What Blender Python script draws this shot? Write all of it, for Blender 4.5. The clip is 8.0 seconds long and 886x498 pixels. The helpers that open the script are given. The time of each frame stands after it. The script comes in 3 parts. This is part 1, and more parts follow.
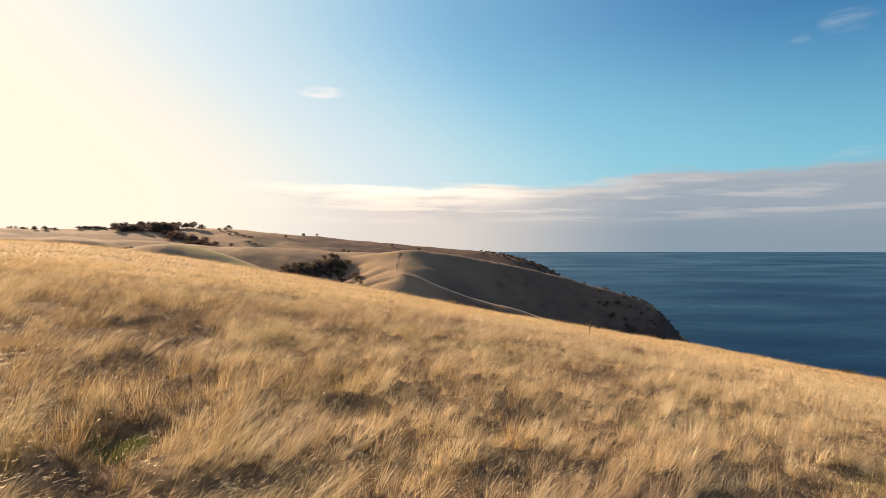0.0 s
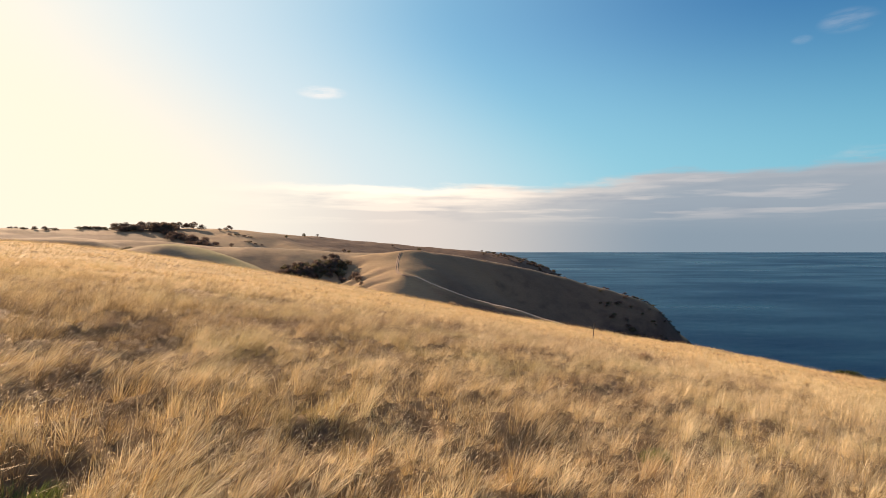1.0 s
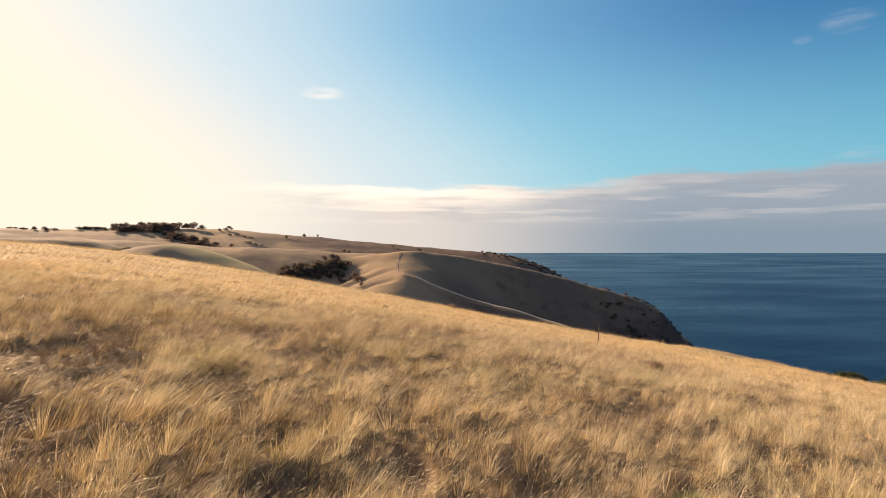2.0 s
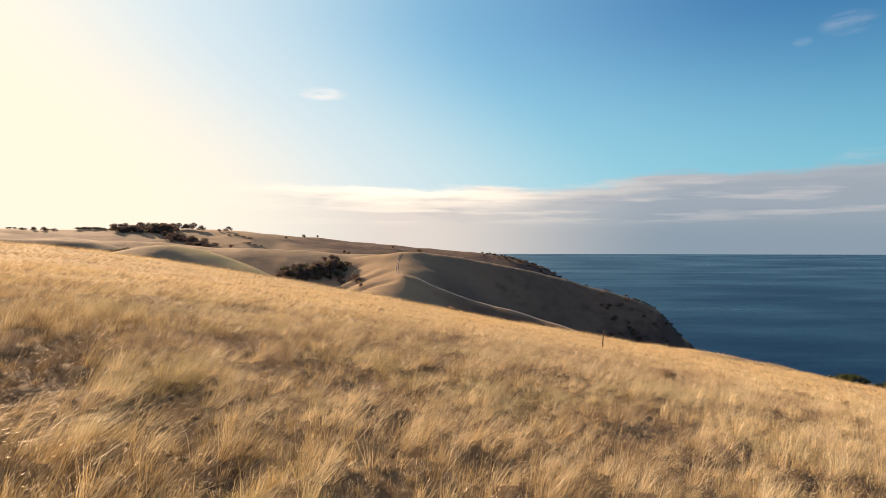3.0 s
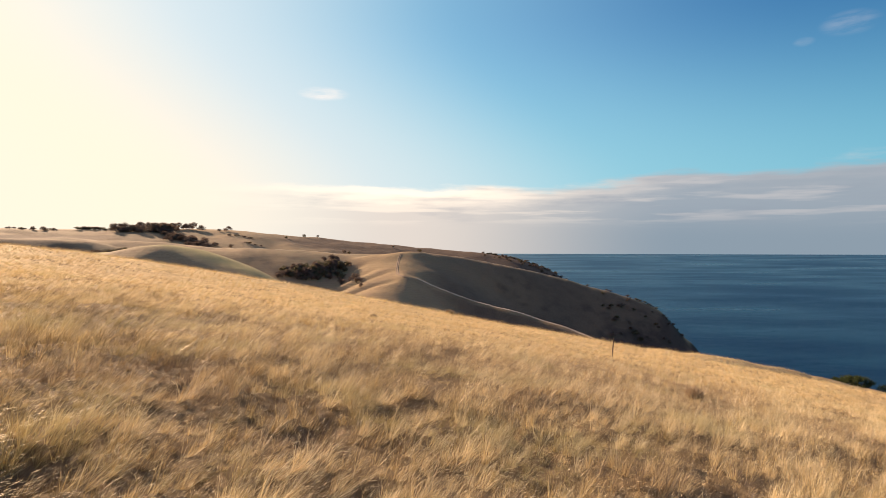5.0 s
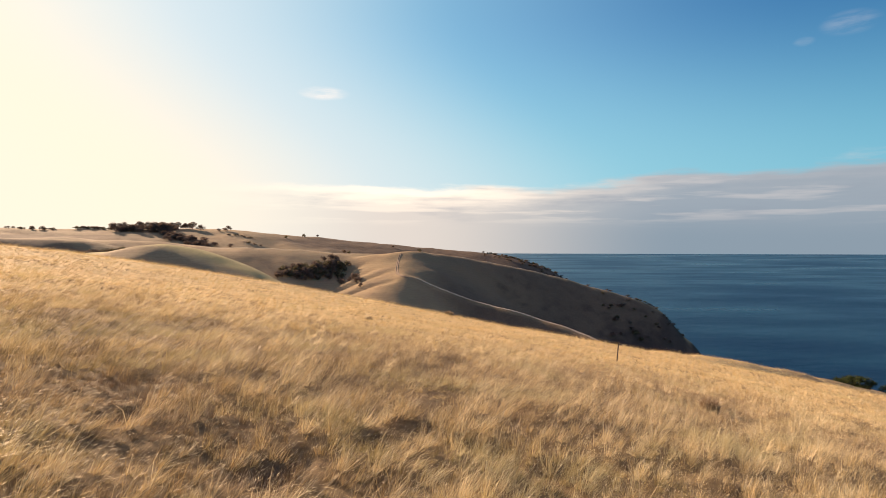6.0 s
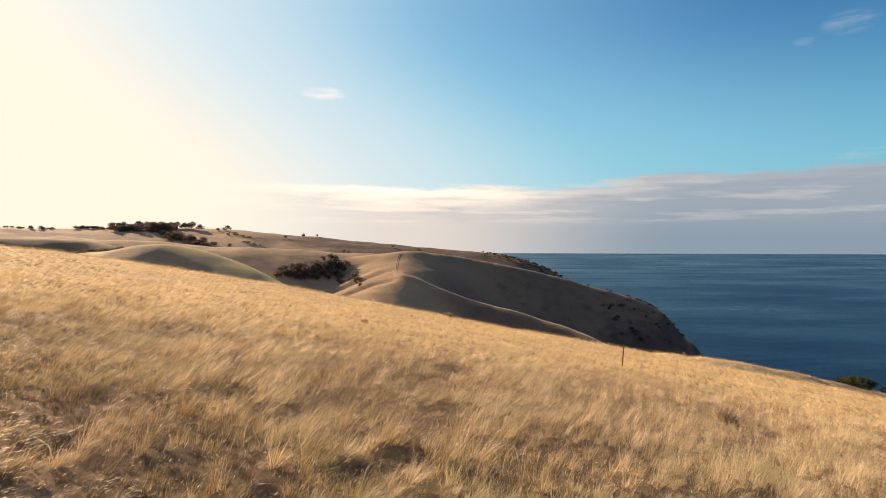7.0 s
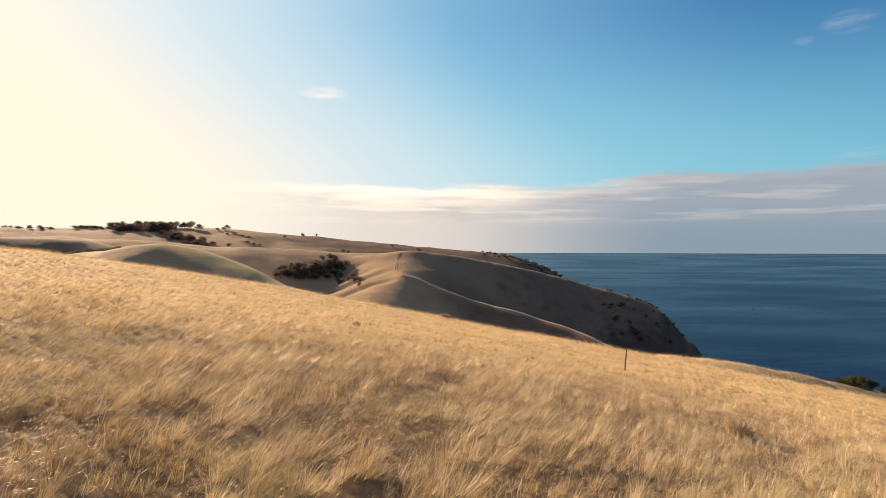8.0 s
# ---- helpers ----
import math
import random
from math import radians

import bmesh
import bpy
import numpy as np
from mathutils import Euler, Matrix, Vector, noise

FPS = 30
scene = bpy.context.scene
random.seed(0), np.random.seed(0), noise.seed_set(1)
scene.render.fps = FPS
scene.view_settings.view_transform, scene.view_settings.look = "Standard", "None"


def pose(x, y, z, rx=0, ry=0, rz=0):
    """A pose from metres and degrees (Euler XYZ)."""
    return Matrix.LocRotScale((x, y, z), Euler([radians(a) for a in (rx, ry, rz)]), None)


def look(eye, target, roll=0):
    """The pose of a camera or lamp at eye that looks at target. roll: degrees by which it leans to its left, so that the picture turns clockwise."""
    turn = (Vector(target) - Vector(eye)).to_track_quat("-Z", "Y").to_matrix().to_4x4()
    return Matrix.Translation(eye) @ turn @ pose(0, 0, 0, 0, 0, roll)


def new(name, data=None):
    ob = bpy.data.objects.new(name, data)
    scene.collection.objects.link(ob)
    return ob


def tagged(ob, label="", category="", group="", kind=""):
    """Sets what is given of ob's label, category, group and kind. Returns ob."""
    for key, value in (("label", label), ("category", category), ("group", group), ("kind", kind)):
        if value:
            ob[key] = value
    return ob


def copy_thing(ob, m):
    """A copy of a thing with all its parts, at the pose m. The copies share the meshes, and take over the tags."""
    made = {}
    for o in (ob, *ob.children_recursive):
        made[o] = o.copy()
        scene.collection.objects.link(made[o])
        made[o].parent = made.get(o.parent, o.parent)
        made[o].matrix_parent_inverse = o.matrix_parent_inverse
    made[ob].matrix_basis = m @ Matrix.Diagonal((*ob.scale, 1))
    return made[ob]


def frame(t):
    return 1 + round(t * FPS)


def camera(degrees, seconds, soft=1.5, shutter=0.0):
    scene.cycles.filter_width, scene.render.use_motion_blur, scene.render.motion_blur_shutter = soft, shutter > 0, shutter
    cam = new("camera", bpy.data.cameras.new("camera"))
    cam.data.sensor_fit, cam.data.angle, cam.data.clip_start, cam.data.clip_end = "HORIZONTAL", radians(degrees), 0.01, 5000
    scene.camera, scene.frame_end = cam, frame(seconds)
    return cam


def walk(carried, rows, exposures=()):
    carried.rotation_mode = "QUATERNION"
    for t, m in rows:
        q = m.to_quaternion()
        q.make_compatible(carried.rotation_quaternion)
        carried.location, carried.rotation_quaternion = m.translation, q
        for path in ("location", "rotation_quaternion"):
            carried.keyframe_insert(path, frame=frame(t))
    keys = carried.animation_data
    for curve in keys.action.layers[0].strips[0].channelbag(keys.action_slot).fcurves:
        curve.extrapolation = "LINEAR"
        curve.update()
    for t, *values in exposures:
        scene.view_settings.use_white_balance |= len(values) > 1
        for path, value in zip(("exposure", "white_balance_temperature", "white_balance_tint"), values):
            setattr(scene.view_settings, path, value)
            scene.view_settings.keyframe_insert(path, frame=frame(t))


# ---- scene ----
cam = camera(77.7, 8.0, soft=0.85)
METRES, EYE, TILT, LEAN, TURN = 13.0, 165.0, -1.6, 0.0, 0.0
ROWS = [
    (0.0, 0.0, 0.0, 0.0, 0.0, 0.0, -0.0),
    (0.5, 0.0068, 0.0627, 0.0012, 0.03, 0.01, -0.0),
    (1.0, 0.0135, 0.1245, 0.0022, 0.07, 0.03, -0.01),
    (1.5, 0.0173, 0.1894, 0.0041, 0.11, 0.04, -0.01),
    (3.0, 0.0275, 0.3851, 0.005, 0.12, 0.18, -0.13),
    (3.5, 0.0317, 0.4515, 0.0056, 0.13, 0.19, -0.14),
    (4.0, 0.036, 0.5161, 0.0077, 0.15, 0.16, -0.14),
    (4.5, 0.0416, 0.5787, 0.0105, 0.19, 0.17, -0.14),
    (6.0, 0.0558, 0.7598, 0.0143, 0.2, 0.13, -0.17),
    (6.5, 0.0583, 0.8195, 0.0151, 0.19, 0.12, -0.17),
    (7.0, 0.0629, 0.877, 0.016, 0.18, 0.1, -0.18),
    (7.5, 0.073, 0.9358, 0.0153, 0.17, 0.07, -0.17),
    (8.0, 0.0855, 0.9951, 0.0159, 0.16, 0.06, -0.17),
]
walk(cam, [(t, pose(0, 0, EYE, TILT, LEAN, TURN) @ pose(METRES * x, METRES * y, METRES * z, 90 + pitch, roll, yaw)) for t, x, y, z, yaw, pitch, roll in ROWS])

# ---- light: a low sun ahead on the left, hazy sky with a bank of cloud over the sea ----
SUN_AZ, SUN_EL = -45.0, 21.0  # degrees, clockwise from straight ahead; above the horizon
SUN_DIR = Vector((math.sin(radians(SUN_AZ)) * math.cos(radians(SUN_EL)), math.cos(radians(SUN_AZ)) * math.cos(radians(SUN_EL)), math.sin(radians(SUN_EL))))


def nodes_of(tree):
    """Short forms for adding nodes to a tree and joining them."""
    def add(kind, *inputs, **settings):
        n = tree.nodes.new(kind)
        for k, v in settings.items():
            if k == "op":
                n.operation = v
            elif k == "blend":
                n.data_type, n.blend_type = "RGBA", v
            elif k == "mode":
                n.interpolation_type = v
            elif k == "attr":
                n.attribute_name = v
            elif k == "clamped":
                n.use_clamp = v
        for i, v in enumerate(inputs):
            if v is None:
                continue
            if isinstance(v, bpy.types.NodeSocket):
                tree.links.new(v, n.inputs[i])
            else:
                n.inputs[i].default_value = v
        return n
    return add


def maths(add, op, a, b=None, c=None, clamped=False):
    return add("ShaderNodeMath", a, b, c, op=op, clamped=clamped).outputs[0]


def smooth(add, v, lo, hi, to_lo=0.0, to_hi=1.0):
    return add("ShaderNodeMapRange", v, lo, hi, to_lo, to_hi, mode="SMOOTHSTEP").outputs[0]


def blend(add, f, a, b, kind="MIX"):
    n = add("ShaderNodeMix", blend=kind)
    tree = n.id_data
    for i, v in ((0, f), (6, a), (7, b)):
        if isinstance(v, bpy.types.NodeSocket):
            tree.links.new(v, n.inputs[i])
        else:
            n.inputs[i].default_value = v if i == 0 else (*v[:3], 1.0)
    return n.outputs[2]


def noise_at(add, vector, scale, detail=4.0, rough=0.55):
    n = add("ShaderNodeTexNoise", vector)
    n.inputs["Scale"].default_value, n.inputs["Detail"].default_value, n.inputs["Roughness"].default_value = scale, detail, rough
    return n.outputs["Fac"]


def make_world():
    world = bpy.data.worlds.new("sky")
    scene.world = world
    world.use_nodes = True
    tree = world.node_tree
    tree.nodes.clear()
    add = nodes_of(tree)
    way = add("ShaderNodeTexCoord").outputs["Generated"]
    xyz = add("ShaderNodeSeparateXYZ", way).outputs
    # the sea's far edge lies a little under eye level: the sky's own horizon goes down to it
    z = maths(add, "MAXIMUM", maths(add, "ADD", xyz[2], 0.034), 0.004)
    up = add("ShaderNodeCombineXYZ", xyz[0], xyz[1], z).outputs[0]
    sky = add("ShaderNodeTexSky", up)
    sky.sky_type, sky.sun_disc = "NISHITA", False
    sky.sun_elevation, sky.sun_rotation = radians(SUN_EL), radians(SUN_AZ)
    sky.air_density, sky.dust_density, sky.ozone_density = 1.0, 0.6, 2.5
    # a clearer blue low down, towards violet overhead
    tint = blend(add, smooth(add, xyz[2], 0.45, 0.8), SKY_TINT, (2.35, 1.35, 1.35))
    colour = blend(add, 1.0, sky.outputs[0], tint, "MULTIPLY")
    # degrees right of straight ahead, and above the sea's edge
    az = maths(add, "MULTIPLY", maths(add, "ARCTAN2", xyz[0], xyz[1]), 57.2958)
    el = maths(add, "MULTIPLY", maths(add, "ARCSINE", maths(add, "ADD", xyz[2], 0.034)), 57.2958)
    flat = add("ShaderNodeCombineXYZ", maths(add, "MULTIPLY", az, 0.05), maths(add, "MULTIPLY", el, 0.26), 0.0).outputs[0]
    billow = noise_at(add, flat, 1.6, 7.0, 0.55)
    fine = noise_at(add, flat, 5.0, 6.0, 0.6)
    long = add("ShaderNodeCombineXYZ", maths(add, "MULTIPLY", az, 0.035), maths(add, "MULTIPLY", el, 0.42), 3.0).outputs[0]
    band = noise_at(add, long, 2.6, 5.0, 0.5)
    # pale haze that thickens towards the horizon
    colour = blend(add, smooth(add, el, 24.0, 4.0, 0.0, 0.75), colour, HAZE)
    # hazy glow of the sky round the sun
    dot = add("ShaderNodeVectorMath", way, tuple(SUN_DIR), op="DOT_PRODUCT").outputs[1]
    off = maths(add, "MULTIPLY", maths(add, "ARCCOSINE", dot), 57.2958)
    low = smooth(add, el, 25.0, 2.0, 0.0, 26.0)
    off = maths(add, "SUBTRACT", off, low)
    colour = blend(add, smooth(add, off, 75.0, 20.0, 0.0, 0.62), colour, VEIL)
    colour = blend(add, smooth(add, off, 44.0, 10.0, 0.0, 0.75), colour, PALE_SKY)
    # the bank of cloud: its top is higher over the open sea, its rim lit, its foot dim and even
    top = maths(add, "ADD", smooth(add, az, 15.0, 24.0, 6.9, 8.2), maths(add, "MULTIPLY", maths(add, "SUBTRACT", maths(add, "MULTIPLY_ADD", fine, 0.35, billow), 0.67), 3.2))
    depth = maths(add, "SUBTRACT", top, el)
    bank = maths(add, "MULTIPLY", smooth(add, depth, -0.35, 0.75), smooth(add, az, -30.0, -4.0))
    warm = smooth(add, az, 32.0, -6.0)
    rim = maths(add, "MULTIPLY", smooth(add, depth, 2.6, 0.3), smooth(add, band, 0.32, 0.6, 0.3, 1.0))
    rim = maths(add, "MULTIPLY", rim, maths(add, "MULTIPLY_ADD", warm, 0.85, 0.25))
    streak = maths(add, "MULTIPLY", smooth(add, band, 0.47, 0.64), maths(add, "MULTIPLY", smooth(add, el, 2.6, 4.4), 0.42))
    shade = blend(add, smooth(add, el, 1.5, 5.5), CLOUD_DARK, CLOUD_MID)
    shade = blend(add, smooth(add, az, 24.0, -6.0, 0.0, 0.92), shade, CLOUD_WARM)
    shade = blend(add, maths(add, "MULTIPLY", smooth(add, billow, 0.48, 0.68, 0.0, 0.55), smooth(add, el, 2.5, 5.0)), shade, CLOUD_DEEP)
    shade = blend(add, maths(add, "MAXIMUM", rim, streak), shade, blend(add, warm, CLOUD_PINK, CLOUD_LIT))
    colour = blend(add, maths(add, "MULTIPLY", bank, 0.94), colour, shade)
    # a thin strand that floats over the bank far out
    strand = maths(add, "MULTIPLY", smooth(add, maths(add, "ABSOLUTE", maths(add, "SUBTRACT", maths(add, "ADD", el, maths(add, "MULTIPLY", fine, 1.2)), 9.4)), 0.7, 0.0), smooth(add, az, 29.0, 33.0, 0.0, 0.55))
    colour = blend(add, maths(add, "MULTIPLY", strand, smooth(add, billow, 0.4, 0.6)), colour, CLOUD_PINK)
    colour = blend(add, smooth(add, off, 19.0, -3.0), colour, GLOW)
    # three wisps higher up: place and half-size in degrees, strength
    for a0, e0, ra, re, k in ((-12.4, 16.0, 2.6, 0.7, 0.6), (36.0, 19.3, 2.2, 1.0, 0.13), (32.8, 18.4, 0.9, 0.4, 0.09)):
        dx = maths(add, "DIVIDE", maths(add, "SUBTRACT", az, a0), ra)
        dy = maths(add, "DIVIDE", maths(add, "SUBTRACT", el, e0), re)
        d = maths(add, "ADD", maths(add, "MULTIPLY", dx, dx), maths(add, "MULTIPLY", dy, dy))
        wisp = maths(add, "MULTIPLY", smooth(add, d, 1.2, 0.0), smooth(add, fine, 0.3, 0.7))
        colour = blend(add, maths(add, "MULTIPLY", wisp, k), colour, WISP)
    back = add("ShaderNodeBackground", colour, SKY_STRENGTH)
    out = tree.nodes.new("ShaderNodeOutputWorld")
    tree.links.new(back.outputs[0], out.inputs[0])


SKY_STRENGTH = 0.066
SKY_TINT = (0.30, 0.81, 1.0)
HAZE = (1.6, 4.6, 5.4)
CLOUD_DARK, CLOUD_MID, CLOUD_LIT = (1.95, 2.6, 3.1), (2.55, 3.1, 3.5), (10.2, 9.2, 7.2)
CLOUD_WARM, CLOUD_PINK, CLOUD_DEEP = (6.3, 5.9, 5.1), (5.5, 5.3, 5.0), (2.3, 2.7, 3.15)
WISP = (8.8, 8.2, 7.2)
PALE_SKY = (6.6, 7.2, 6.9)
GLOW, VEIL = (8.2, 7.7, 6.0), (3.0, 5.7, 6.3)
make_world()
sun = new("sun", bpy.data.lights.new("sun", "SUN"))
sun.data.energy, sun.data.angle, sun.data.color = 5.0, radians(0.6), (1.0, 0.775, 0.525)
sun.matrix_world = look(SUN_DIR * 500, (0, 0, 0))
scene.view_settings.exposure = 0.96
scene.view_settings.use_white_balance = True
scene.view_settings.white_balance_temperature, scene.view_settings.white_balance_tint = 6750, 20


# ---- materials ----
def material(name):
    m = bpy.data.materials.new(name)
    m.use_nodes = True
    m.node_tree.nodes.clear()
    add = nodes_of(m.node_tree)
    out = m.node_tree.nodes.new("ShaderNodeOutputMaterial")
    return m, add, out, m.node_tree.links


def position(add):
    return add("ShaderNodeNewGeometry").outputs["Position"]


def ground_material():
    """Dry pasture over earth; scrub and bare rock on the steep sea slopes; worn wheel tracks."""
    m, add, out, links = material("dry_pasture")
    p = position(add)
    big, mid, small = noise_at(add, p, 0.012, 3.0), noise_at(add, p, 0.07, 5.0, 0.6), noise_at(add, p, 0.9, 4.0, 0.65)
    c = blend(add, smooth(add, big, 0.35, 0.65), (0.41, 0.27, 0.138), (0.275, 0.2, 0.11))
    c = blend(add, smooth(add, mid, 0.42, 0.68, 0.0, 0.6), c, (0.28, 0.18, 0.11))
    c = blend(add, smooth(add, small, 0.35, 0.7, 0.0, 0.55), c, (0.45, 0.32, 0.168))
    # faint terraces trodden along the slopes by stock
    height = add("ShaderNodeSeparateXYZ", p).outputs[2]
    tread = maths(add, "SINE", maths(add, "ADD", maths(add, "MULTIPLY", height, 3.6), maths(add, "MULTIPLY", mid, 26.0)))
    c = blend(add, smooth(add, tread, 0.2, 1.0, 0.0, 0.28), c, (0.26, 0.165, 0.09))
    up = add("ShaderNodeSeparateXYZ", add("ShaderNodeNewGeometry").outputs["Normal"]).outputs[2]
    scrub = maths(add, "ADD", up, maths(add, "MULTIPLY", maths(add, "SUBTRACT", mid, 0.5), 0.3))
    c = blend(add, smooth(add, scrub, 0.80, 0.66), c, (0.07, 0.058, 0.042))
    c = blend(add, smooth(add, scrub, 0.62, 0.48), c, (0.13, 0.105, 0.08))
    c = blend(add, maths(add, "MULTIPLY", add("ShaderNodeAttribute", attr="olive").outputs["Fac"], 0.85), c, (0.43, 0.345, 0.14))
    # heath colour, which also darkens the slopes that lie in shade
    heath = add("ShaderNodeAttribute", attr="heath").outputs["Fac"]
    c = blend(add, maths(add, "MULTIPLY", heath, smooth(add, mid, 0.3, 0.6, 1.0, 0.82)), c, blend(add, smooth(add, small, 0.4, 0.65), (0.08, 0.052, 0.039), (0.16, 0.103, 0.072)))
    mat = blend(add, smooth(add, noise_at(add, p, 1.1, 5.0, 0.7), 0.3, 0.7), (0.54, 0.365, 0.16), (0.78, 0.55, 0.26))
    c = blend(add, add("ShaderNodeAttribute", attr="sward").outputs["Fac"], c, mat)
    # dead litter under the blades, darkened further to paint the shade between tufts
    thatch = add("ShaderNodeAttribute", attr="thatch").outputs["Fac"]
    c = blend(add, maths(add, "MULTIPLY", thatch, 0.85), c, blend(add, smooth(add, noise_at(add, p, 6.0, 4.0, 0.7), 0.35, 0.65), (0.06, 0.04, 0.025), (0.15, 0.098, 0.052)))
    # dead litter in the hollows, with their shade put into its tone
    c = blend(add, maths(add, "MULTIPLY", add("ShaderNodeAttribute", attr="dead").outputs["Fac"], 0.6), c, blend(add, smooth(add, noise_at(add, p, 14.0, 4.0, 0.7), 0.4, 0.62), (0.06, 0.043, 0.034), (0.17, 0.115, 0.08)))
    bump = add("ShaderNodeBump", smooth(add, thatch, 0.0, 1.0, 0.5, 0.15), 0.6)
    links.new(maths(add, "ADD", small, maths(add, "MULTIPLY", mid, 0.8)), bump.inputs["Height"])
    b = add("ShaderNodeBsdfPrincipled", c)
    b.inputs["Roughness"].default_value = 0.9
    b.inputs["Specular IOR Level"].default_value = 0.1
    links.new(bump.outputs[0], b.inputs["Normal"])
    links.new(b.outputs[0], out.inputs[0])
    return m


def sea_material():
    m, add, out, links = material("sea_water")
    p = position(add)
    long = add("ShaderNodeMapping", p)
    long.inputs["Scale"].default_value = (0.35, 1.0, 1.0)
    band = noise_at(add, long.outputs[0], 0.0045, 6.0, 0.6)
    swell = noise_at(add, long.outputs[0], 0.06, 4.0, 0.6)
    chop = noise_at(add, p, 0.5, 3.0, 0.6)
    c = blend(add, smooth(add, band, 0.35, 0.65), (0.0003, 0.0165, 0.053), (0.0006, 0.031, 0.069))
    far = add("ShaderNodeVectorMath", p, op="LENGTH").outputs[1]
    bump = add("ShaderNodeBump", smooth(add, far, 700.0, 3600.0, 0.5, 0.05), 2.0)
    links.new(maths(add, "ADD", swell, maths(add, "MULTIPLY", chop, 0.5)), bump.inputs["Height"])
    b = add("ShaderNodeBsdfPrincipled", c)
    b.inputs["IOR"].default_value = 1.33
    b.inputs["Specular IOR Level"].default_value = 0.08
    links.new(smooth(add, band, 0.3, 0.7, 0.38, 0.26), b.inputs["Roughness"])
    links.new(bump.outputs[0], b.inputs["Normal"])
    links.new(b.outputs[0], out.inputs[0])
    return m


def blade_material(name, dark, straw, pale, green=0.0):
    """Dry stems and leaves: each blade has its own tone, each patch its own mix."""
    m, add, out, links = material(name)
    p = position(add)
    tone = add("ShaderNodeAttribute", attr="tone").outputs["Fac"]
    patch = noise_at(add, p, 0.28, 3.0, 0.6)
    wide = noise_at(add, p, 0.06, 2.0)
    small = noise_at(add, p, 1.3, 2.0, 0.5)
    mixed = maths(add, "ADD", tone, maths(add, "MULTIPLY", maths(add, "SUBTRACT", maths(add, "ADD", patch, maths(add, "MULTIPLY", small, 0.7)), 0.85), 1.5))
    c = blend(add, smooth(add, mixed, 0.0, 0.5), dark, straw)
    c = blend(add, smooth(add, mixed, 0.55, 1.1), c, pale)
    c = blend(add, smooth(add, wide, 0.48, 0.7, 0.0, 0.3), c, (0.36, 0.225, 0.14))
    grey = noise_at(add, p, 0.7, 3.0, 0.6)
    c = blend(add, smooth(add, grey, 0.52, 0.7, 0.0, 0.4), c, (0.46, 0.36, 0.26))
    if green:
        c = blend(add, smooth(add, patch, 0.5, 0.68, 0.0, green), c, (0.34, 0.30, 0.11))
    front = add("ShaderNodeBsdfDiffuse", c)
    back = add("ShaderNodeBsdfTranslucent", c)
    mix = add("ShaderNodeMixShader", 0.32, front.outputs[0], back.outputs[0])
    gloss = add("ShaderNodeBsdfAnisotropic", (0.9, 0.82, 0.7, 1.0))
    gloss.inputs["Roughness"].default_value = 0.45
    mix = add("ShaderNodeMixShader", 0.07, mix.outputs[0], gloss.outputs[0])
    links.new(mix.outputs[0], out.inputs[0])
    return m


def leaf_material(name, dark, light):
    m, add, out, links = material(name)
    each = add("ShaderNodeNewGeometry").outputs["Random Per Island"]
    c = blend(add, each, dark, light)
    c = blend(add, smooth(add, noise_at(add, position(add), 0.5), 0.4, 0.7, 0.0, 0.5), c, (0.07, 0.06, 0.04))
    mix = add("ShaderNodeMixShader", 0.4, add("ShaderNodeBsdfDiffuse", c).outputs[0], add("ShaderNodeBsdfTranslucent", c).outputs[0])
    links.new(mix.outputs[0], out.inputs[0])
    return m


def wood_material(name, dark, light, scale):
    m, add, out, links = material(name)
    p = add("ShaderNodeTexCoord").outputs["Object"]
    grain = add("ShaderNodeMapping", p)
    grain.inputs["Scale"].default_value = (scale, scale, scale * 0.08)
    g = noise_at(add, grain.outputs[0], 1.0, 5.0, 0.65)
    c = blend(add, smooth(add, g, 0.3, 0.7), dark, light)
    bump = add("ShaderNodeBump", 0.5, 0.01)
    links.new(g, bump.inputs["Height"])
    b = add("ShaderNodeBsdfPrincipled", c)
    b.inputs["Roughness"].default_value = 0.85
    links.new(bump.outputs[0], b.inputs["Normal"])
    links.new(b.outputs[0], out.inputs[0])
    return m


def earth_material(name, dark, light):
    m, add, out, links = material(name)
    p = position(add)
    c = blend(add, smooth(add, noise_at(add, p, 0.5, 5.0, 0.65), 0.35, 0.65), dark, light)
    b = add("ShaderNodeBsdfPrincipled", c)
    b.inputs["Roughness"].default_value = 0.95
    links.new(b.outputs[0], out.inputs[0])
    return m


RUT = earth_material("rut_earth", (0.21, 0.14, 0.085), (0.33, 0.215, 0.125))
# pale earth, made bright enough to paint sunlit crests too
PALE = earth_material("pale_sunlit_strip", (0.42, 0.31, 0.19), (0.66, 0.52, 0.34))
GROUND, SEA = ground_material(), sea_material()
GRASS = blade_material("dry_grass", (0.13, 0.083, 0.042), (0.66, 0.46, 0.185), (0.90, 0.735, 0.43), 0.5)
GREEN_GRASS = blade_material("green_grass", (0.10, 0.14, 0.03), (0.22, 0.26, 0.06), (0.5, 0.46, 0.2))
WEED = blade_material("withered_weed", (0.14, 0.095, 0.065), (0.28, 0.19, 0.11), (0.45, 0.32, 0.18))
LEAF = leaf_material("scrub_leaf", (0.15, 0.108, 0.085), (0.29, 0.205, 0.155))
LEAF_OLIVE = leaf_material("olive_leaf", (0.11, 0.095, 0.05), (0.22, 0.18, 0.10))
LEAF_GREEN = leaf_material("coastal_leaf", (0.04, 0.055, 0.022), (0.11, 0.13, 0.05))
BARK = wood_material("bark", (0.06, 0.05, 0.04), (0.16, 0.13, 0.1), 6.0)
POST = wood_material("weathered_post", (0.05, 0.035, 0.025), (0.15, 0.105, 0.075), 40.0)


